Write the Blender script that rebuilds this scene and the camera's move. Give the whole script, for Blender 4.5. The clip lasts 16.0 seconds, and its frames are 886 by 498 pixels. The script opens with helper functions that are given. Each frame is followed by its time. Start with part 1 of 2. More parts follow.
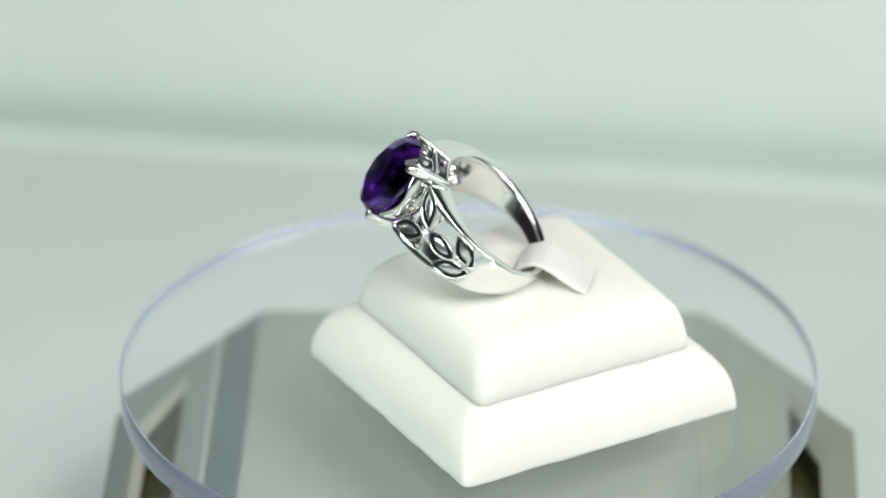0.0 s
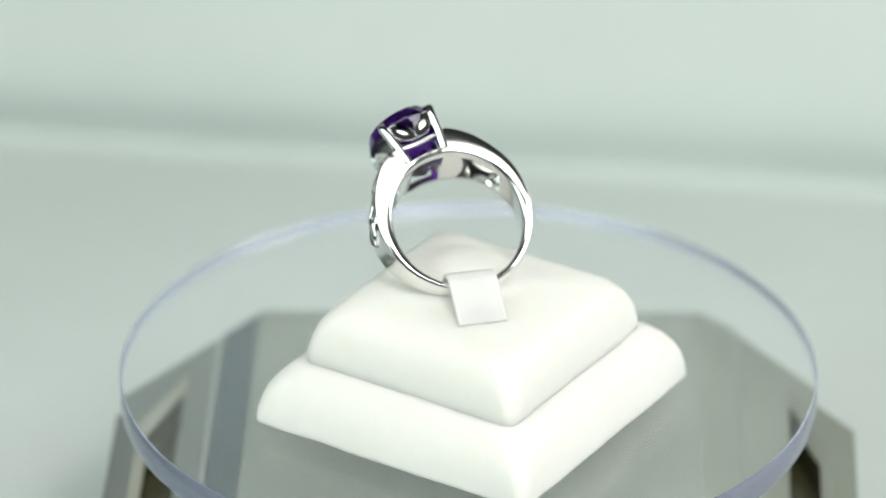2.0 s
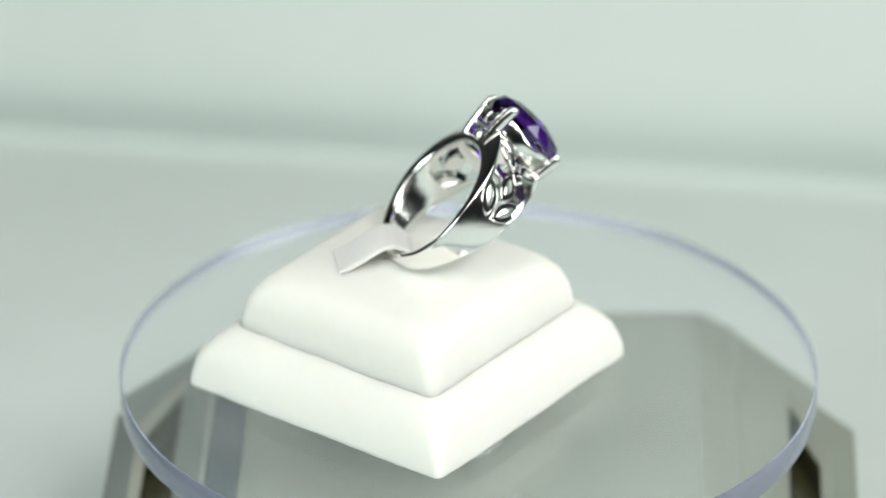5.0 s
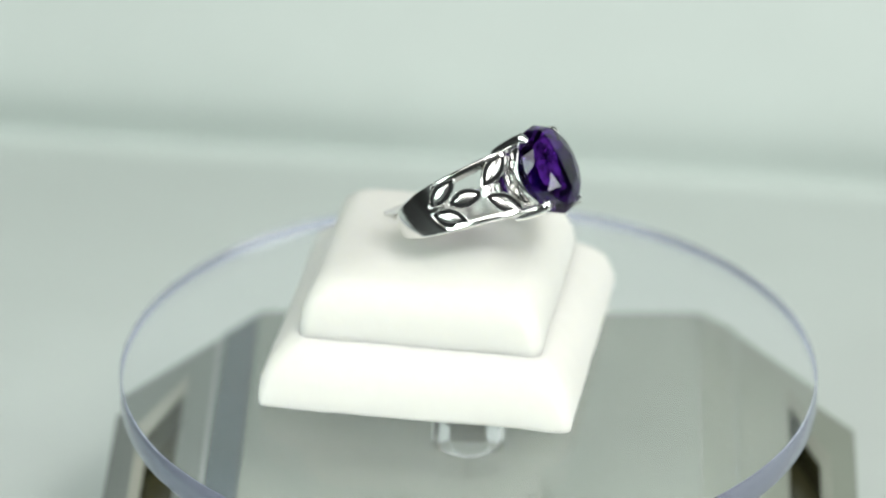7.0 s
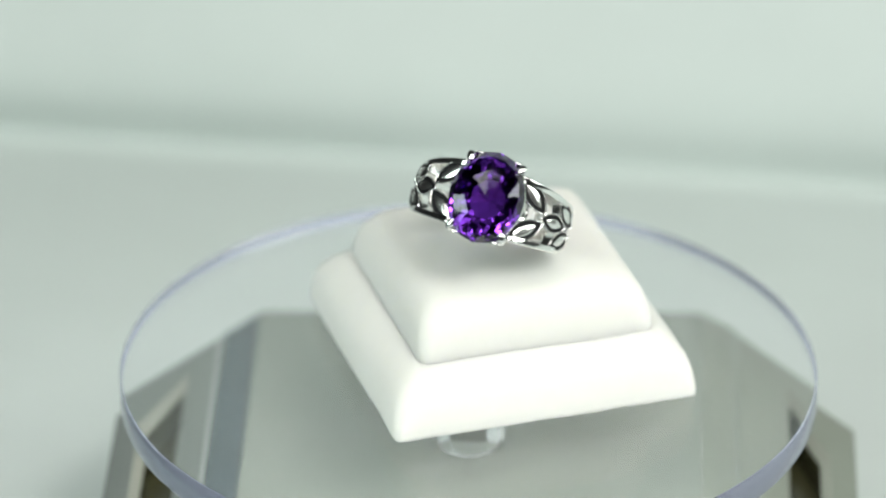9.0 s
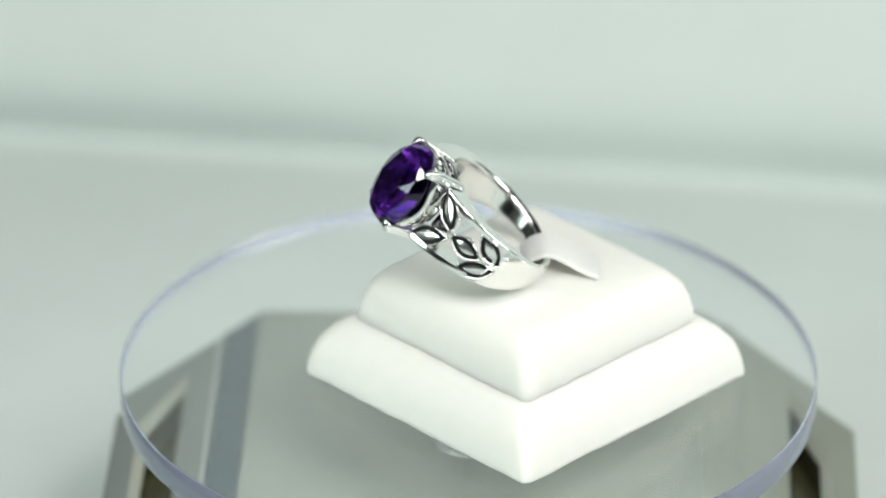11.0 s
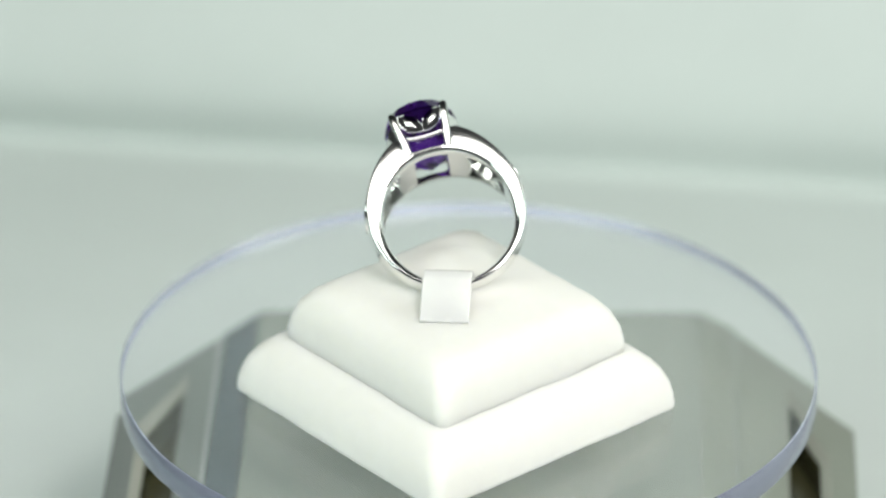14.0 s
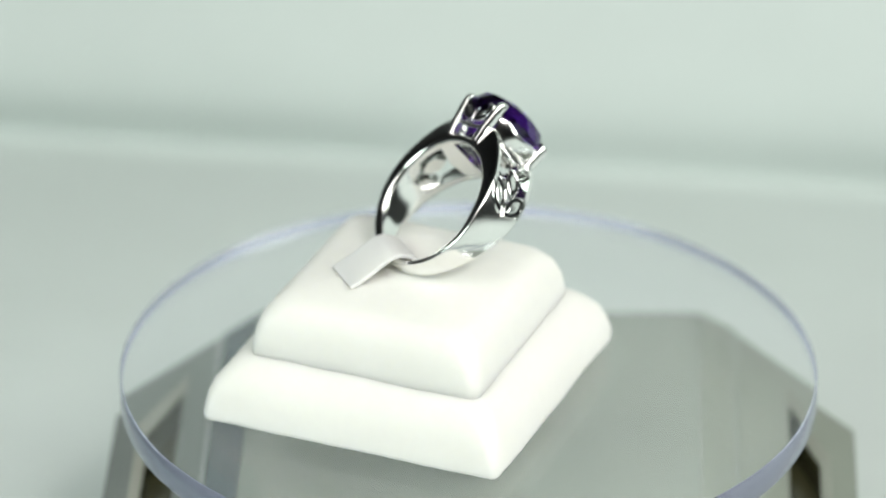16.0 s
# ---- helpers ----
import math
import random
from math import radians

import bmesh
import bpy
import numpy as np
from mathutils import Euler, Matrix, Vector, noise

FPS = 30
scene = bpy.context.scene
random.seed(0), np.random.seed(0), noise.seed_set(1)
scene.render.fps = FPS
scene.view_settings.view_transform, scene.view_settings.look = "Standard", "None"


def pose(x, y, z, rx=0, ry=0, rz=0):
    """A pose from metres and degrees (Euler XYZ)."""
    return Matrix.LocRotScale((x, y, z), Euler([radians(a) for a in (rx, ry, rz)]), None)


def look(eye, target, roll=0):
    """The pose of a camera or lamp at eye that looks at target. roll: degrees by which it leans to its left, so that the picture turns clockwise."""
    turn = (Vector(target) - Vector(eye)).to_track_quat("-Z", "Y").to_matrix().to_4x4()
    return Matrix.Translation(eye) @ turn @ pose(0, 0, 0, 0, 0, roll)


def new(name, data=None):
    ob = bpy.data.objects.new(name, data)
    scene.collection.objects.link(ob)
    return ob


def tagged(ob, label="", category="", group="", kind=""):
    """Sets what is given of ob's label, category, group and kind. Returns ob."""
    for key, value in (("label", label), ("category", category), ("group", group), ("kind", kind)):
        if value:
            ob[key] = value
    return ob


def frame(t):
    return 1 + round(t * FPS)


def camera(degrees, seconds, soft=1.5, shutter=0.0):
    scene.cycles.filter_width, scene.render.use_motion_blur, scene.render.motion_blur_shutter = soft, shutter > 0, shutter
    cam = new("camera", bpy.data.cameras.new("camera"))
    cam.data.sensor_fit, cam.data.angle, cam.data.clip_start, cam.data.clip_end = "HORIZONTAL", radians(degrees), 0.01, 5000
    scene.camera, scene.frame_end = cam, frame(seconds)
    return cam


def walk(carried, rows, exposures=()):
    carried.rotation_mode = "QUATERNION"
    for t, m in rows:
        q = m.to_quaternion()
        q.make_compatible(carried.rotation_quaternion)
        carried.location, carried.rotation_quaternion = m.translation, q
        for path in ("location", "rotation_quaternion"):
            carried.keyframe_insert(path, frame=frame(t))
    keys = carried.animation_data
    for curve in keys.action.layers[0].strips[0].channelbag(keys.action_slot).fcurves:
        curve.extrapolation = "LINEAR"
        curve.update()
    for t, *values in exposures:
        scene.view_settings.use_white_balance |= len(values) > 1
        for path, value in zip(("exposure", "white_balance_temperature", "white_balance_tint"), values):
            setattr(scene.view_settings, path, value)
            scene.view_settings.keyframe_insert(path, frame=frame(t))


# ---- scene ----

MM = 0.001
SECONDS = 16.0
PERIOD = 11.456          # one turn of the turntable, clockwise seen from above


# ---- camera ----
def eye_turn(yaw, pitch):
    """Direction of view from yaw (to the left) and pitch (down), in degrees."""
    y, p = radians(yaw), radians(pitch)
    return Vector((-math.sin(y) * math.cos(p), math.cos(y) * math.cos(p), -math.sin(p)))


cam = camera(8.967, SECONDS, soft=2.1)
EYE = Vector((0.0, -0.6410, 0.36565))
CAM_POSE = look(EYE, EYE + eye_turn(0.284, 28.525), 0.14)
walk(cam, [(0.0, CAM_POSE), (SECONDS, CAM_POSE)])
cam.data.dof.use_dof = True
cam.data.dof.focus_distance = 0.717
cam.data.dof.aperture_fstop = 11.5

# ---- light ----
world = bpy.data.worlds.new("room_light")
scene.world = world
world.use_nodes = True
world.node_tree.nodes["Background"].inputs[0].default_value = (0.55, 0.6, 0.58, 1)
world.node_tree.nodes["Background"].inputs[1].default_value = 0.04
scene.view_settings.exposure = 0.0


def area_lamp(name, place, target, w, h, power, colour, roll=0):
    data = bpy.data.lights.new(name, "AREA")
    data.shape, data.size, data.size_y, data.energy, data.color = "RECTANGLE", w, h, power, colour
    ob = new(name, data)
    ob.matrix_world = look(place, target, roll)
    return ob


LED = (1.0, 0.995, 0.955)
area_lamp("top_lamp", (-0.040, -0.24, 0.47), (-0.03, 0.02, 0.0), 0.55, 0.25, 1.6, LED, 5)
area_lamp("front_lamp", (0.20, -0.39, 0.45), (0.03, 0.04, 0.0), 0.18, 0.10, 1.83, LED)
area_lamp("west_lamp", (-0.33, -0.26, 0.20), (0.0, 0.03, 0.0), 0.26, 0.18, 1.1, (0.84, 1.0, 0.935))
area_lamp("east_lamp", (0.36, -0.11, 0.20), (0.0, 0.0, 0.02), 0.21, 0.19, 0.95, (0.94, 1.0, 0.95))


# ---- materials ----
def material(name):
    m = bpy.data.materials.new(name)
    m.use_nodes = True
    return m, m.node_tree.nodes, m.node_tree.links, m.node_tree.nodes["Principled BSDF"]


def plain(name, colour, rough=0.5, metal=0.0, vary=0.06, scale=400.0, bump=0.0, bump_scale=2000.0, spec=0.5, coarse=30.0):
    """A surface with colour variation at two scales and fine relief; scales are per metre."""
    m, nodes, links, b = material(name)
    tc = nodes.new("ShaderNodeTexCoord")
    n1, n2 = nodes.new("ShaderNodeTexNoise"), nodes.new("ShaderNodeTexNoise")
    n1.inputs["Scale"].default_value, n2.inputs["Scale"].default_value = scale, coarse
    n1.inputs["Detail"].default_value = 4
    for n in (n1, n2):
        links.new(tc.outputs["Object"], n.inputs["Vector"])
    add = nodes.new("ShaderNodeMath")
    add.operation = "ADD"
    links.new(n1.outputs["Fac"], add.inputs[0])
    links.new(n2.outputs["Fac"], add.inputs[1])
    ramp = nodes.new("ShaderNodeMapRange")
    ramp.inputs["From Min"].default_value, ramp.inputs["From Max"].default_value = 0.6, 1.4
    ramp.inputs["To Min"].default_value, ramp.inputs["To Max"].default_value = 1 - vary, 1 + vary
    links.new(add.outputs[0], ramp.inputs["Value"])
    mul = nodes.new("ShaderNodeVectorMath")
    mul.operation = "SCALE"
    mul.inputs[0].default_value = colour
    links.new(ramp.outputs[0], mul.inputs["Scale"])
    links.new(mul.outputs[0], b.inputs["Base Color"])
    b.inputs["Roughness"].default_value, b.inputs["Metallic"].default_value = rough, metal
    b.inputs["Specular IOR Level"].default_value = spec
    if bump:
        n3, bp = nodes.new("ShaderNodeTexNoise"), nodes.new("ShaderNodeBump")
        n3.inputs["Scale"].default_value, n3.inputs["Detail"].default_value = bump_scale, 3
        links.new(tc.outputs["Object"], n3.inputs["Vector"])
        bp.inputs["Strength"].default_value, bp.inputs["Distance"].default_value = bump, 0.0003
        links.new(n3.outputs["Fac"], bp.inputs["Height"])
        links.new(bp.outputs[0], b.inputs["Normal"])
    return m


def clear(name, colour, ior, rough=0.0):
    m, nodes, links, b = material(name)
    b.inputs["Base Color"].default_value = (*colour, 1)
    b.inputs["Transmission Weight"].default_value = 1.0
    b.inputs["IOR"].default_value = ior
    b.inputs["Roughness"].default_value = rough
    return m


SHEET = plain("backdrop_cloth", (0.509, 0.556, 0.536), 0.85, vary=0.03, scale=60, bump=0.05, bump_scale=900, spec=0.2, coarse=9)
ROOM_GREY = plain("room_paint", (0.16, 0.17, 0.17), 0.9, vary=0.05, scale=8, coarse=2)
TABLE_BLACK = plain("black_table_paint", (0.022, 0.022, 0.023), 0.55, vary=0.15, scale=60, coarse=6)
LEATHERETTE = plain("white_leatherette", (0.73, 0.722, 0.685), 0.65, vary=0.02, scale=500, bump=0.06, bump_scale=1700, spec=0.3, coarse=60)
for key, value in (("Subsurface Weight", 0.8), ("Subsurface Radius", (1.0, 1.0, 0.9)), ("Subsurface Scale", 0.0035)):
    LEATHERETTE.node_tree.nodes["Principled BSDF"].inputs[key].default_value = value
SILVER = plain("polished_silver", (0.88, 0.88, 0.865), 0.14, 1.0, vary=0.02, scale=900, bump=0.03, bump_scale=700)
SATIN = plain("satin_silver", (0.86, 0.86, 0.84), 0.24, 1.0, vary=0.04, scale=900)
OXIDE = plain("black_oxide", (0.010, 0.010, 0.011), 0.55, vary=0.2, scale=1500, spec=0.15)
AMETHYST = clear("amethyst", (0.085, 0.018, 0.26), 1.55)
ACRYLIC_EDGE = clear("acrylic_edge", (0.60, 0.65, 0.85), 1.49, 0.15)
ACRYLIC_EDGE.node_tree.nodes["Principled BSDF"].inputs["Transmission Weight"].default_value = 0.70
ACRYLIC = clear("clear_acrylic", (0.975, 0.98, 0.995), 1.49)
BASE_PLASTIC = plain("grey_green_plastic", (0.23, 0.25, 0.22), 0.35, vary=0.05, scale=200, bump=0.03, bump_scale=1500)
DECK_GREY = plain("grey_deck", (0.176, 0.195, 0.17), 0.2, vary=0.06, scale=120, coarse=40)
CELL = plain("solar_cell", (0.035, 0.05, 0.06), 0.15, vary=0.15, scale=150, coarse=50)
CELL_DARK = plain("black_tray", (0.045, 0.045, 0.022), 0.25, vary=0.15, scale=150)
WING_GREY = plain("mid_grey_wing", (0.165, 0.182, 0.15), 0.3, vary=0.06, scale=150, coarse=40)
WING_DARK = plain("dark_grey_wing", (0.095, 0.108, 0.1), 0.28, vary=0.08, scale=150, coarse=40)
HUB_DARK = plain("dark_plastic", (0.09, 0.1, 0.09), 0.35, vary=0.08)
LIP_PALE = plain("pale_lip", (0.21, 0.22, 0.185), 0.35, vary=0.06)
SEAM = plain("pale_seam", (0.24, 0.265, 0.25), 0.4, vary=0.05)


# ---- mesh helpers ----
def part(name, bm, mat, parent=None, label="", smooth=True, sharp=38, even=True):
    """Links a bmesh, in millimetres, as one mesh object under a thing."""
    bmesh.ops.recalc_face_normals(bm, faces=bm.faces)
    bm.transform(Matrix.Diagonal((MM, MM, MM, 1)))
    me = bpy.data.meshes.new(name)
    bm.to_mesh(me)
    bm.free()
    for m in (mat if isinstance(mat, tuple) else (mat,)):
        me.materials.append(m)
    for f in me.polygons:
        f.use_smooth = smooth
    if smooth:
        me.set_sharp_from_angle(angle=radians(65 if mat is SILVER else sharp))
    ob = new(name, me)
    ob.parent = parent
    if mat is SILVER and smooth and even:
        ob.modifiers.new("even_normals", "WEIGHTED_NORMAL").keep_sharp = True
    if label:
        tagged(ob, label)
    return ob


def loft(bm, rings, close_ends=True, cyclic=True):
    """Skin rings of points, each of the same count."""
    vs = [[bm.verts.new(p) for p in ring] for ring in rings]
    n = len(vs[0])
    for a, b in zip(vs, vs[1:]):
        for i in range(n if cyclic else n - 1):
            j = (i + 1) % n
            bm.faces.new((a[i], a[j], b[j], b[i]))
    if close_ends:
        bm.faces.new(vs[0][::-1])
        bm.faces.new(vs[-1])
    return vs


def uneven(bm, amount, scale):
    """Pushes the points in and out a little, as on padded cloth."""
    for v in bm.verts:
        v.co += noise.noise_vector(v.co * scale) * amount + noise.noise_vector(v.co * scale * 0.22) * amount * 1.6


def rounded_square(half, radius, z, steps=7, mids=20):
    """Points of a square with round corners."""
    pts = []
    k = half - radius
    for q, (cx, cy) in enumerate(((k, k), (-k, k), (-k, -k), (k, -k))):
        for i in range(steps):
            a = math.pi / 2 * (q + i / (steps - 1))
            pts.append((cx + radius * math.cos(a), cy + radius * math.sin(a), z))
        nx, ny = ((-k, k), (-k, -k), (k, -k), (k, k))[q]
        a = math.pi / 2 * (q + 1)
        for i in range(1, mids + 1):
            f = i / (mids + 1)
            pts.append((cx + (nx - cx) * f + radius * math.cos(a), cy + (ny - cy) * f + radius * math.sin(a), z))
    return pts


def tube(bm, points, radii, sides=10):
    """A round bar along points."""
    rings = []
    for i, p in enumerate(points):
        p = Vector(p)
        a, b = Vector(points[max(i - 1, 0)]), Vector(points[min(i + 1, len(points) - 1)])
        q = (b - a).to_track_quat("Z", "Y")
        r = radii[i] if isinstance(radii, (list, tuple)) else radii
        rings.append([p + q @ Vector((r * math.cos(t), r * math.sin(t), 0)) for t in (2 * math.pi * k / sides for k in range(sides))])
    loft(bm, rings)


def box(bm, x0, x1, y0, y1, z0, z1, bevel=0.0):
    m = Matrix.LocRotScale(((x0 + x1) / 2, (y0 + y1) / 2, (z0 + z1) / 2), None, (x1 - x0, y1 - y0, z1 - z0))
    made = bmesh.ops.create_cube(bm, size=1, matrix=m)
    if bevel:
        edges = {e for v in made["verts"] for e in v.link_edges}
        bmesh.ops.bevel(bm, geom=list(edges), offset=bevel, segments=3, profile=0.5, affect="EDGES")


def prism(bm, outline, z0, z1, bevel=0.0):
    lo, hi = [bm.verts.new((x, y, z0)) for x, y in outline], [bm.verts.new((x, y, z1)) for x, y in outline]
    n = len(lo)
    faces = [bm.faces.new((lo[i], lo[(i + 1) % n], hi[(i + 1) % n], hi[i])) for i in range(n)]
    faces += [bm.faces.new(lo[::-1]), bm.faces.new(hi)]
    if bevel:
        edges = {e for f in faces for e in f.edges}
        bmesh.ops.bevel(bm, geom=list(edges), offset=bevel, segments=3, profile=0.5, affect="EDGES")


def table(x, xs, ys):
    return float(np.interp(x, xs, ys))


# ---- the cloth sweep and the room ----
TABLE_Z = -45.0
BACK_Y, BACK_TURN = 150.0, -8.8


def cloth_sweep():
    """A cloth sweep: floor, a soft fold, and the back that rises from it."""
    bm = bmesh.new()
    rows = []
    turn = math.tan(radians(BACK_TURN))
    profile = [(-420, 0.0), (-200, 0.0), (0, 0.0), (80, 0.0), (120, 0.0), (132, 0.0), (139, 0.0), (142.0, 0.05), (143.3, 0.3), (143.7, 1.1), (143.3, 2.6), (142.4, 5), (141.6, 7.5), (141.3, 10), (141.7, 13.5),
               (143.3, 18), (146.4, 23), (150.5, 29), (157, 36), (170, 50), (186, 80), (196, 130), (204, 205)]
    for y, z in profile:
        row = []
        for i in range(60):
            x = -126 + 9.0 * i
            f = min(max((y - 60) / 90, 0), 1)
            wave = 1.4 * math.sin(x * 0.028 + 0.6) + 0.8 * math.sin(x * 0.071 + z * 0.012)
            row.append((x, y + f * (turn * x - 2.0 + wave * min(z / 30, 1) * 1.6), TABLE_Z + z + f * 0.6 * math.sin(x * 0.02)))
        rows.append(row)
    loft(bm, rows, close_ends=False, cyclic=False)
    tagged(part("backdrop", bm, SHEET), "pale grey-green cloth sweep under and behind the turntable", "backdrop", kind="structure")


def room():
    """Plain dim room round the table."""
    bm = bmesh.new()
    box(bm, -1500, 1500, -1800, 900, TABLE_Z - 760, TABLE_Z - 752)
    tagged(part("floor", bm, ROOM_GREY, smooth=False), "dim grey room floor", "floor", kind="structure")
    for name, c in (("wall_north", (-1500, 1500, 900, 910)), ("wall_south", (-1500, 1500, -1810, -1800)),
                    ("wall_side_west", (-1510, -1500, -1800, 900)), ("wall_side_east", (1500, 1510, -1800, 900))):
        bm = bmesh.new()
        box(bm, *c, TABLE_Z - 760, 1700)
        tagged(part(name, bm, ROOM_GREY, smooth=False), "plain grey room wall", "wall", kind="structure")
    bm = bmesh.new()
    box(bm, -1510, 1510, -1810, 910, 1700, 1710)
    tagged(part("ceiling_room", bm, ROOM_GREY, smooth=False), "plain grey room ceiling", "ceiling", kind="structure")
    bm = bmesh.new()
    box(bm, -480, 480, -430, 330, TABLE_Z - 26, TABLE_Z - 1.5, 3)
    desk = tagged(new("table"), "black table that carries the cloth sweep", "table")
    desk.location = (0, 0, (TABLE_Z - 752) * MM)
    top = part("tabletop", bm, TABLE_BLACK, desk)
    top.location.z = -desk.location.z
    for sx in (-440, 440):
        for sy in (-390, 290):
            bm = bmesh.new()
            box(bm, sx - 22, sx + 22, sy - 22, sy + 22, 0, 728, 2)
            part("leg", bm, ROOM_GREY, desk)


cloth_sweep()
room()

# ---- the turntable ----
DISC_R, DISC_T = 45.6, 4.0
DISC_AT = (0.2, 0.95, -0.6)      # the plate sits a little off the axis
DECK_Z = -20.0


def octagon(dx):
    """Outline of the turntable's base, drawn in by dx."""
    a, b, c, d = 50.0 - dx, 46.8 - dx, 30.5 - 0.45 * dx, 19.5 - 0.55 * dx
    return [(a, -d), (a, d), (c, b), (-c, b), (-a, d), (-a, -d), (-c, -b), (c, -b)]


def lathe(bm, profile, sides):
    rings = [[(r * math.cos(2 * math.pi * k / sides), r * math.sin(2 * math.pi * k / sides), z) for k in range(sides)] for r, z in profile]
    loft(bm, rings)


def turntable_base():
    base = tagged(new("turntable"), "grey octagonal turntable base with dark solar cells in its deck", "turntable")
    base.matrix_world = pose(1.8 * MM, 0, TABLE_Z * MM, 0, 0, -1.8)
    up = -TABLE_Z
    top = up + DECK_Z
    bm = bmesh.new()
    prism(bm, octagon(0), 0.4, top - 6.5, 0.8)
    part("body", bm, BASE_PLASTIC, base)

    def edge_y(x):
        return 46.8 - max(abs(x) - 30.5, 0) * 1.4

    def strip(name, x0, x1, z, mat, label="", bevel=0.12):
        bm = bmesh.new()
        prism(bm, [(x0, -edge_y(x0)), (x1, -edge_y(x1)), (x1, edge_y(x1)), (x0, edge_y(x0))], top - 6.5, z, bevel)
        part(name, bm, mat, base, label)
    strip("deck_plate", -31.9, 29.3, top, DECK_GREY, "pale grey middle plate", 0)
    strip("solar_cell", -36.5, -32.0, top - 0.1, CELL, "dark blue-grey cell strip")
    strip("seam", -37.2, -36.6, top, SEAM, "pale seam beside the cell strip")
    strip("side_plate", 29.31, 33.8, top - 0.02, WING_GREY, "mid grey side plate", 0)
    strip("seam", 33.81, 34.19, top, SEAM, "pale seam beside the side plate", 0.05)
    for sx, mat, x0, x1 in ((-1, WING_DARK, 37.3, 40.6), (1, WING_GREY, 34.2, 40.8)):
        bm = bmesh.new()
        y1 = edge_y(50)
        out = [(x0, -edge_y(x0)), (50, -y1), (50, y1), (x0, edge_y(x0))]
        mid = [(x1, -27.0), (46.6, -12.5), (46.6, 12.5), (x1, 27.0)]
        ins = [(x1 + 0.3, -23.6), (45.2, -11.6), (45.2, 11.6), (x1 + 0.3, 23.6)]
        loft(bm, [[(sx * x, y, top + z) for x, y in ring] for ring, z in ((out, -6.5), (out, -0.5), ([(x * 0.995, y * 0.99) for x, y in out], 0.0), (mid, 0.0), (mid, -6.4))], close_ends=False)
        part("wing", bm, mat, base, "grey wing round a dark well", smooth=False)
        bm = bmesh.new()
        loft(bm, [[(sx * x, y, top + z) for x, y in ring] for ring, z in ((mid, -0.1), ([(a[0] * 0.5 + b[0] * 0.5, a[1] * 0.5 + b[1] * 0.5) for a, b in zip(mid, ins)], -0.35), (ins, -1.1))], close_ends=False)
        part("well_lip", bm, LIP_PALE, base, "pale rounded lip of the well")
        bm = bmesh.new()
        loft(bm, [[(sx * x, y, z) for x, y in ins] for z in (top - 1.1, top - 5.6)], close_ends=False)
        bm.faces.new([bm.verts.new((sx * x, y, top - 5.6)) for x, y in ins])
        bmesh.ops.remove_doubles(bm, verts=bm.verts, dist=0.001)
        part("well", bm, CELL_DARK, base, "black inside of the well", smooth=False)
    bm = bmesh.new()
    lathe(bm, [(0.6, top - 0.1), (0.45, top + 0.3), (0.45, top + 7.6), (0.2, top + 7.65)], 32)
    hub = [part("pedestal", bm, ACRYLIC, base, "clear acrylic stem")]
    bm = bmesh.new()
    box(bm, -2.2, 2.2, -2.2, 2.2, top + 7.7, top + 15.8, 0.3)
    hub.append(part("spindle", bm, HUB_DARK, base, "dark square spindle"))
    for ob in hub:
        ob.location = (-1.6 * MM, 0.95 * MM, -0.4 * MM)
    return base


def turntable_disc():
    disc = tagged(new("turntable_disc"), "clear acrylic turning disc with a bluish polished edge", "turntable plate")
    bm = bmesh.new()
    b = 0.28
    lathe(bm, [(DISC_R - b, -DISC_T), (DISC_R - b * 0.3, -DISC_T + b * 0.3), (DISC_R, -DISC_T + b), (DISC_R, -b), (DISC_R - b * 0.3, -b * 0.3), (DISC_R - b, 0)], 160)
    rim = bm.copy()
    bmesh.ops.delete(bm, geom=[f for f in bm.faces if len(f.verts) == 4], context="FACES_ONLY")
    bmesh.ops.delete(rim, geom=[f for f in rim.faces if len(f.verts) != 4], context="FACES_ONLY")
    for name, mesh, mat, label in (("plate", bm, ACRYLIC, ""), ("polished_edge", rim, ACRYLIC_EDGE, "bluish polished edge")):
        piece = part(name, mesh, mat, disc, label)
        piece.visible_shadow = False
    # hollow clear boss under the plate, round the spindle
    bm = bmesh.new()
    wall = [(3.6, -4.1), (4.8, -4.1), (4.85, -4.3), (4.85, -13.1), (4.65, -13.6), (4.3, -13.8), (3.9, -13.6), (3.6, -13.0)]
    loft(bm, [[(r * math.cos(a), r * math.sin(a), z) for r, z in wall] for a in (2 * math.pi * i / 64 for i in range(65))], close_ends=False)
    bmesh.ops.remove_doubles(bm, verts=bm.verts, dist=0.001)
    boss = part("boss", bm, ACRYLIC, disc, "clear hollow boss round the spindle")
    boss.visible_shadow = False
    return disc


base = turntable_base()
disc = turntable_disc()


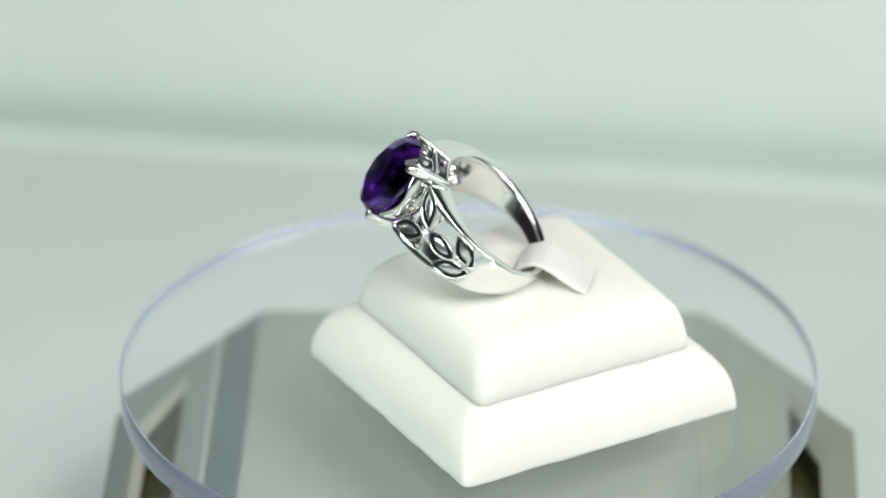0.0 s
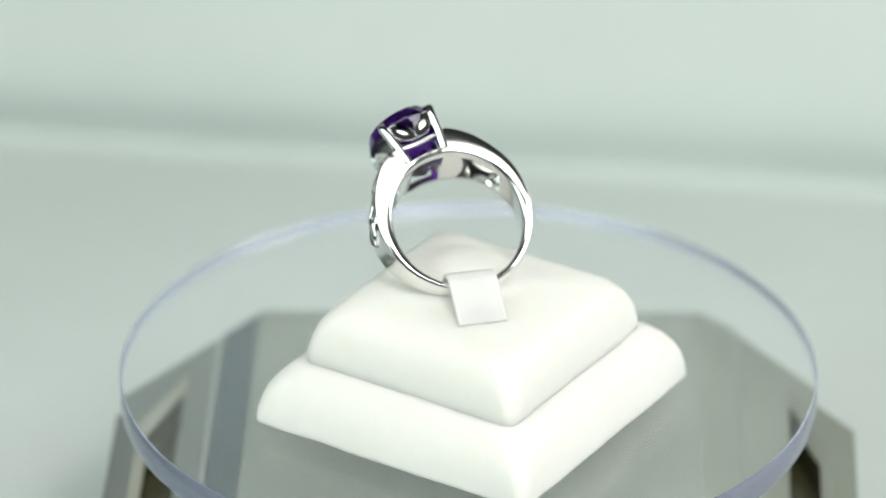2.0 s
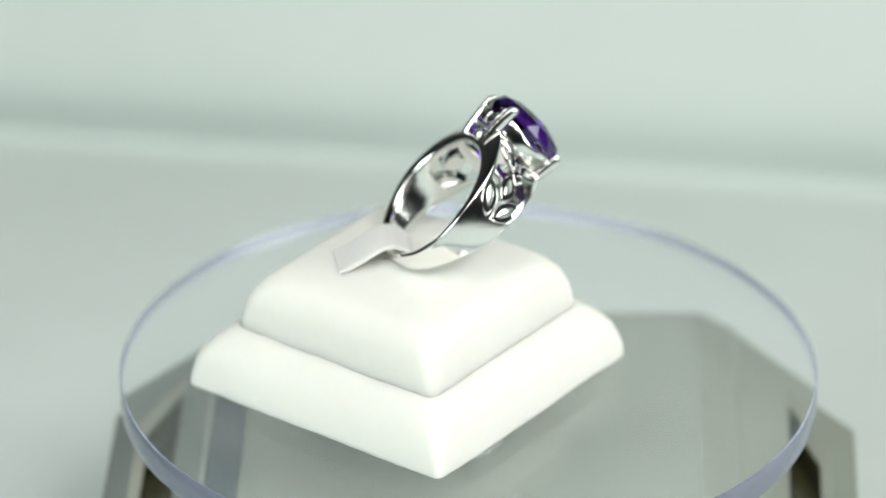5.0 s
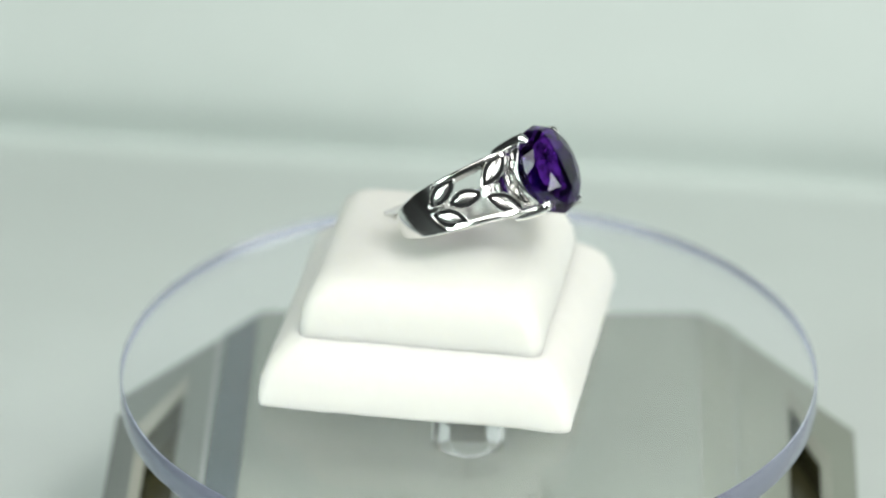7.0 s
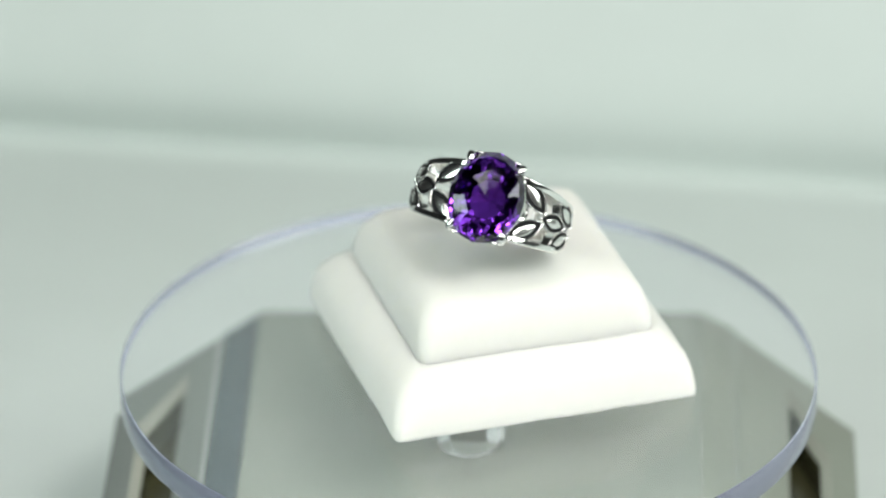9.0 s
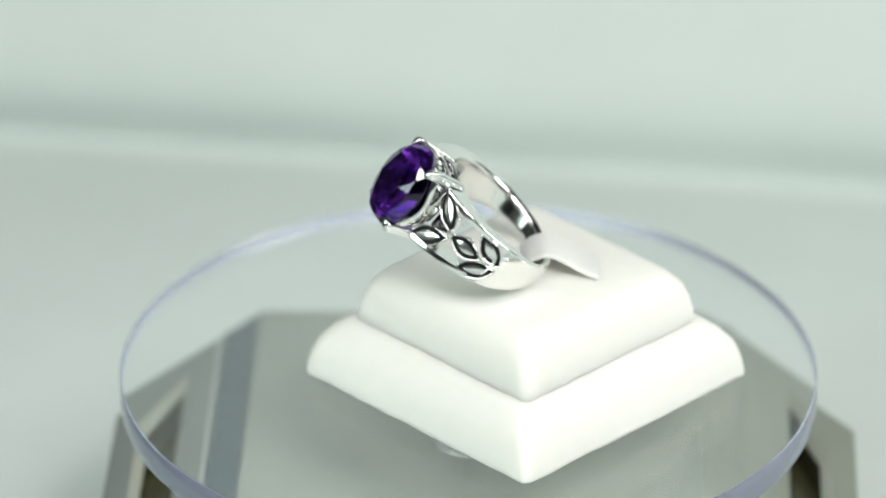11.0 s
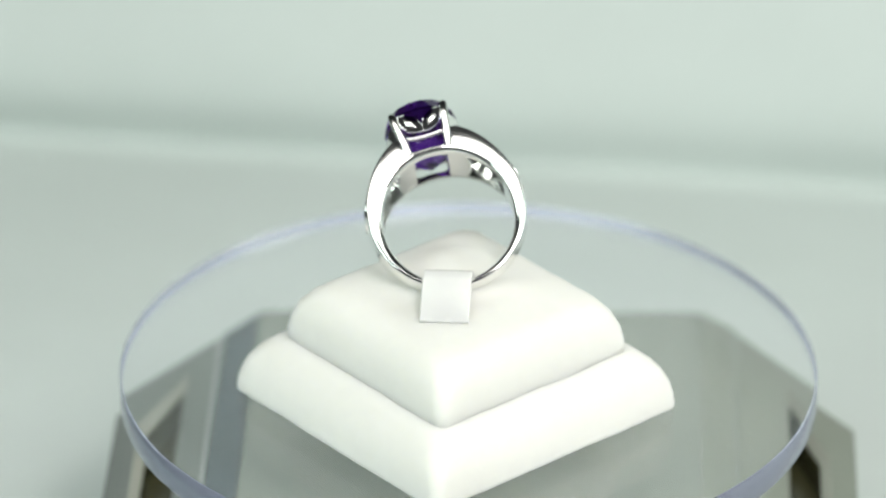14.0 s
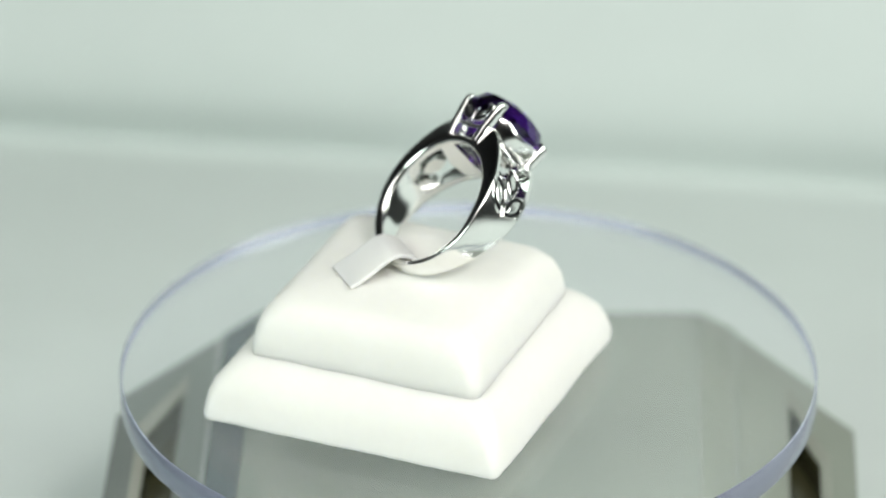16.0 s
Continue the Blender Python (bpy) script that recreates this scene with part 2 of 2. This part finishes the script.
# ---- the ring stand ----
def ring_stand():
    stand = tagged(new("ring_stand"), "white leatherette two-tier padded ring stand on the disc", "ring display stand")
    at = Matrix.Translation((7.14, -2.79, 0)) @ Matrix.Rotation(radians(30.46), 4, "Z")
    bm = bmesh.new()
    prof = [(20.2, -0.59, 1.0), (20.42, -0.45, 1.1), (20.5, 0.1, 1.2), (20.42, 1.4, 1.4), (20.15, 3.0, 1.8), (19.6, 4.5, 2.1), (18.7, 5.8, 2.4), (17.5, 6.9, 2.4), (16.2, 7.6, 2.2), (14.6, 7.9, 1.8)]
    loft(bm, [rounded_square(h, r, z) for h, z, r in prof])
    uneven(bm, 0.09, 0.6)
    for v in bm.verts:
        v.co.z = max(v.co.z, -0.595)
    bm.transform(at)
    part("lower_tier", bm, LEATHERETTE, stand, sharp=75)
    bm = bmesh.new()
    prof = [(15.75, 7.3, 1.5), (15.85, 7.9, 1.6), (15.85, 9.2, 1.8), (15.55, 11.0, 2.0), (14.9, 12.8, 2.2), (13.8, 14.2, 2.6), (12.9, 14.75, 2.9)]
    prof += [(12.2 - 0.72 * k, 15.0 + 0.65 * (1 - (1 - k / 16) ** 3), 3.0 * (1 - k / 20)) for k in range(17)]
    loft(bm, [rounded_square(h, r, z) for h, z, r in prof])
    uneven(bm, 0.08, 0.4)
    bm.transform(at)
    # the low round pad that swells from the top, where the ring is pushed in
    for v in bm.verts:
        if v.co.z > 14.0:
            d = math.hypot(v.co.x - 3.0, v.co.y + 1.9)
            v.co.z += 1.7 * table(d, (0, 2, 4, 5.6, 7, 8.6), (1, 0.96, 0.78, 0.5, 0.2, 0))
    part("upper_tier", bm, LEATHERETTE, stand, sharp=75)
    # strap that folds over the ring's foot
    bm = bmesh.new()
    mid, along, across = Vector((9.1, -4.15, 0)), Vector((0.97, -0.24, 0)), Vector((0.24, 0.97, 0))
    run = [(-3.1, 16.0), (-2.6, 17.2), (-1.6, 18.3), (0.0, 18.9), (1.3, 18.7), (2.6, 18.0), (4.0, 17.1), (5.4, 16.3), (6.9, 15.65)]
    rings = []
    for i, (d, z) in enumerate(run):
        a, b = run[max(i - 1, 0)], run[min(i + 1, len(run) - 1)]
        tan = Vector((b[0] - a[0], b[1] - a[1])).normalized()
        nd, nz = -tan.y * 0.28, tan.x * 0.28
        w, e = 3.15, 0.14
        ring = []
        for dw, k in ((-w, -0.5), (-w, 0.5), (-w + e, 1), (-1.2, 1.05), (1.2, 1.05), (w - e, 1), (w, 0.5), (w, -0.5), (w - e, -1), (-w + e, -1)):
            q = mid + along * (d + nd * k) + across * dw
            ring.append((q.x, q.y, z + nz * k))
        rings.append(ring)
    loft(bm, rings)
    part("strap", bm, LEATHERETTE, stand, "white leatherette holding strap")
    return stand


# The ring's own frame: x across the shoulders, y along the finger, z through the stone.
RING_O = Vector((2.03, -2.74, 22.12))
RZ = Vector((-0.8096, -0.1300, 0.5725)).normalized()
RY = Vector((0.59870, -0.16356, 0.78410))
RY = (RY - RZ * RY.dot(RZ)).normalized()
RX = RY.cross(RZ)
RING = Matrix(((RX.x, RY.x, RZ.x, RING_O.x), (RX.y, RY.y, RZ.y, RING_O.y), (RX.z, RY.z, RZ.z, RING_O.z), (0, 0, 0, 1)))


def on_band(phi, y, r):
    """A point of the band: angle from the stone in degrees, along the finger, radius."""
    a = radians(phi)
    return (r * math.sin(a), y, r * math.cos(a))


def smooth_table(x, xs, ys):
    """The table's value, averaged over a few degrees so that its bends are soft."""
    return sum(table(x + d, xs, ys) for d in (-6, -4, -2, 0, 2, 4, 6)) / 7


def half_width(phi):
    return smooth_table(abs(phi), (15, 30, 45, 60, 75, 90, 110, 140, 180), (4.4, 4.15, 3.85, 3.55, 3.25, 2.9, 2.15, 1.5, 1.15))


def outer(phi):
    read = smooth_table if abs(phi) > 24 else table
    return read(abs(phi), (12, 18, 30, 50, 70, 90, 130, 180), (9.4, 12.3, 11.9, 11.05, 10.55, 10.05, 9.5, 9.25))


INNER = 8.45


def side_curve(w, ro):
    """The band's side, from its soft inner to its crisp outer edge, as (along the finger, radius)."""
    h = ro - INNER
    rin, rout = min(0.75, 0.5 * w, 0.6 * h), min(0.26, 0.3 * h)
    quarter = [math.pi / 2 * k / 5 for k in range(6)]
    pts = [(w - rin + rin * math.sin(a), INNER + 0.9 * rin * (1 - math.cos(a))) for a in quarter]
    pts += [(w + 0.07, INNER + 0.9 * rin + 0.35 * (h - 0.9 * rin - rout)), (w + 0.07, INNER + 0.9 * rin + 0.7 * (h - 0.9 * rin - rout))]
    return pts + [(w - rout + rout * math.cos(a), ro - rout + rout * math.sin(a)) for a in quarter]


def leaf_outline(half_l, half_w, n=14):
    pts = []
    for i in range(n):
        u = -1 + 2 * i / n
        pts.append((u * half_l, half_w * (1 - abs(u) ** 2)))
    for i in range(n):
        u = 1 - 2 * i / n
        pts.append((u * half_l, -half_w * (1 - abs(u) ** 2)))
    return pts


def leaf(parent, place, half_l, half_w, depth=1.5, heart=1.0):
    """A leaf-shaped setting: silver rim, black inlay, silver heart; place(u, v, h) maps it onto its surface."""
    shape = leaf_outline(half_l, half_w)

    def ring(k, h, dl=0.0):
        return [place(u * (k + dl), v * k, h) for u, v in shape]
    bm = bmesh.new()
    loft(bm, [ring(0.8, -depth), ring(0.96, -0.3 * depth), ring(1.02, 0.0), ring(1.0, 0.14), ring(0.95, 0.2), ring(0.90, 0.15), ring(0.88, -0.1)])
    rim = part("leaf", bm, SILVER, parent)
    bm = bmesh.new()
    loft(bm, [ring(0.88, -0.1), ring(0.88, 0.0), ring(0.42, 0.0)])
    part("inlay", bm, OXIDE, rim, "black oxidised groove")
    bm = bmesh.new()
    loft(bm, [ring(k * heart, z, dl * heart) for k, z, dl in ((0.49, -0.05, 0.12), (0.47, 0.06, 0.12), (0.36, 0.11, 0.1), (0.2, 0.14, 0.06), (0.05, 0.15, 0.02))])
    part("leaf_heart", bm, SATIN, rim)
    return rim


def amethyst_ring():
    ring = tagged(new("amethyst_ring"), "silver ring with an oval purple stone and black-lined leaves", "ring")
    made = []
    # plain shank
    bm = bmesh.new()
    rings = []
    for i in range(73):
        phi = 72 + 216 * i / 72
        p = phi if phi <= 180 else 360 - phi
        w, ro = half_width(p), outer(p)
        half = [(w * 0.4, INNER)] + side_curve(w, ro) + [(w * 0.66, ro + 0.08), (w * 0.4, ro + 0.13)]
        sec = half + [(0, ro + 0.16)] + [(-y, r) for y, r in half[::-1]] + [(0, INNER)]
        rings.append([on_band(phi, y, r) for y, r in sec])
    loft(bm, rings)
    made.append(part("shank", bm, SILVER, ring, even=False))
    for edge in (1, -1):
        bm = bmesh.new()
        rings = []
        for i in range(61):
            phi = -75 + 2.5 * i
            w, ro = half_width(phi), outer(phi)
            t = 0.8
            wide = table(abs(phi), (12, 24, 60, 75), (1.1, 1.1, 1.2, 1.8))
            sec = [(w - wide, INNER), (w - wide + 0.05, INNER + 0.45), (w - t, ro - 0.9), (w - t, ro - 0.12)] + side_curve(w, ro)[::-1]
            rings.append([on_band(phi, edge * y, r) for y, r in sec])
        loft(bm, rings)
        made.append(part("side_rail", bm, SILVER, ring, even=False))
    for side in (1, -1):
        def leaf_at(phi0, y0, tip_phi, tip_y, half_w, r):
            ds, dy = radians(tip_phi - phi0) * r, tip_y - y0
            length = math.hypot(ds, dy)
            cs, cy = ds / length, dy / length

            def place(u, v, h):
                s, y = u * cs - v * cy, u * cy + v * cs
                return on_band(side * (phi0 + math.degrees(s / r)), y0 + y, r + h)
            made.append(leaf(ring, place, length, half_w))
        for e in (1, -1):
            leaf_at(28, 2.3 * e, 16, 4.2 * e, 1.3, 11.65)
            leaf_at(66.5, 1.66 * e, 54, 2.95 * e, 1.25, 10.6)
        leaf_at(51.5, 0, 38.5, 0, 1.25, 11.0)
    # prongs
    for sx in (1, -1):
        for sy in (1, -1):
            bm = bmesh.new()
            run = [(2.6, 4.15, 8.9, 1.0), (2.85, 4.45, 10.6, 1.0), (3.2, 4.65, 13.2, 0.97), (3.42, 4.68, 14.4, 0.92), (3.42, 4.58, 14.85, 0.86), (3.32, 4.4, 15.12, 0.66), (3.15, 4.22, 15.26, 0.33)]
            rings = []
            for x, y, z, k in run:
                sec = []
                for j in range(16):
                    c, d = math.cos(2 * math.pi * j / 16), math.sin(2 * math.pi * j / 16)
                    sec.append((sx * (x + 0.56 * k * math.copysign(abs(c) ** 0.6, c)), sy * (y + 0.72 * k * math.copysign(abs(d) ** 0.6, d)), z))
                rings.append(sec)
            loft(bm, rings)
            made.append(part("prong", bm, SILVER, ring))
    for sy in (1, -1):
        # a shallow bridge under the leaves, from prong to prong
        bm = bmesh.new()
        rings = []
        for i in range(13):
            x = -2.9 + 5.8 * i / 12
            dip = 0.25 * (1 - (x / 2.9) ** 2)
            rings.append([(x, sy * y, z - dip) for y, z in ((4.4, 10.95), (4.6, 10.85), (4.75, 10.95), (4.8, 11.15), (4.75, 11.35), (4.6, 11.45), (4.4, 11.35), (4.35, 11.15))])
        loft(bm, rings)
        made.append(part("crossbar", bm, SILVER, ring))
    for side in (1, -1):
        # smooth lining inside the shoulder, scalloped where the openwork begins
        bm = bmesh.new()
        rings = []
        for i in range(15):
            phi = 15 + 1.4 * i
            w = (half_width(phi) - 0.9) * math.sqrt(max(1.03 - max((phi - 24) / 10.6, 0) ** 3, 0.02))
            rings.append([on_band(side * phi, y, r) for y, r in ((-w, INNER + 0.02), (-w, INNER + 0.4), (-0.5 * w, INNER + 0.6), (0, INNER + 0.65), (0.5 * w, INNER + 0.6), (w, INNER + 0.4), (w, INNER + 0.02), (0.5 * w, INNER + 0.03), (0, INNER + 0.04), (-0.5 * w, INNER + 0.03))])
        loft(bm, rings)
        made.append(part("shoulder_lining", bm, SILVER, ring))
        bm = bmesh.new()
        rings = []
        for i in range(13):
            a = radians(-42 + 7 * i)
            dip = 0.7 * math.cos(math.pi * i / 12 * 2) + 0.1
            rings.append([(side * ax * math.cos(a), ay * math.sin(a), z) for ax, ay, z in ((3.1, 4.0, 9.9), (3.95, 4.75, 11.9), (4.55, 5.4, 13.3 + 0.4 * dip), (4.7, 5.6, 13.45 + 0.4 * dip), (4.85, 5.75, 13.3 + 0.4 * dip), (4.8, 5.65, 12.7 + 0.2 * dip), (4.5, 5.35, 11.8), (4.05, 4.9, 10.8), (3.5, 4.4, 9.9))])
        loft(bm, rings)
        made.append(part("cradle", bm, SILVER, ring))
    # leaves of the basket, between the prongs
    for sy in (1, -1):
        for sx in (1, -1):
            def place(u, v, h):
                a = radians(42)
                x, z = u * math.cos(a) - v * math.sin(a), u * math.sin(a) + v * math.cos(a)
                return (sx * (1.42 + x), sy * (4.95 + 0.17 * (z + 0.5) + h), 12.85 + z)
            made.append(leaf(ring, place, 2.05, 1.05, 0.5, 0.72))
    # the stone
    bm = bmesh.new()
    ax, ay, gz = 4.8, 5.98, 14.3

    def oval(k, z, n, off):
        return [bm.verts.new((ax * k * math.cos(2 * math.pi * (j + off) / n), ay * k * math.sin(2 * math.pi * (j + off) / n), z)) for j in range(n)]
    n = 16
    tab, mid, g1, g0, low = oval(0.56, gz + 2.3, 8, 0.25), oval(0.86, gz + 1.55, n, 0.5), oval(1.0, gz + 0.12, n, 0), oval(1.0, gz - 0.12, n, 0), oval(0.74, gz - 2.5, n, 0.5)
    deep = oval(0.43, gz - 4.9, 8, 0.5)
    tip = bm.verts.new((0, 0, gz - 6.2))
    apex = bm.verts.new((0, 0, gz + 2.48))
    for j in range(8):
        bm.faces.new((tab[j], tab[(j + 1) % 8], apex))
    for j in range(8):
        a, b, c = mid[(2 * j) % n], mid[(2 * j + 1) % n], mid[(2 * j + 2) % n]
        bm.faces.new((tab[j], a, b))
        bm.faces.new((tab[j], b, tab[(j + 1) % 8]))
        bm.faces.new((tab[(j + 1) % 8], b, c))
    for j in range(n):
        k = (j + 1) % n
        bm.faces.new((mid[j], g1[j], g1[k]))
        bm.faces.new((mid[j], g1[k], mid[k]))
        bm.faces.new((g1[j], g0[j], g0[k], g1[k]))
    for j in range(n):
        k = (j + 1) % n
        bm.faces.new((g0[j], low[j], g0[k]))
        bm.faces.new((g0[j], low[j - 1], low[j]))
    for j in range(8):
        a, b, c, here = low[2 * j], low[2 * j + 1], low[(2 * j + 2) % n], deep[j]
        bm.faces.new((a, here, b))
        bm.faces.new((b, here, c))
        bm.faces.new((a, deep[j - 1], here))
        bm.faces.new((deep[j - 1], tip, here))
    made.append(part("stone", bm, AMETHYST, ring, "faceted oval deep purple stone", smooth=False))
    place_m = Matrix.Translation(RING_O * MM) @ RING.to_3x3().to_4x4()
    for ob in made:
        ob.matrix_basis = place_m
    return ring


stand = ring_stand()
jewel = amethyst_ring()


# ---- what moves ----
def motions():
    steps = [(0.5 * k, pose(0, 0, 0, 0, 0, -360 / PERIOD * 0.5 * k)) for k in range(33)]
    for thing in (stand, jewel):
        walk(thing, steps)
    shift = Matrix.Translation(Vector(DISC_AT) * MM)
    walk(disc, [(t, shift @ m) for t, m in steps])


motions()
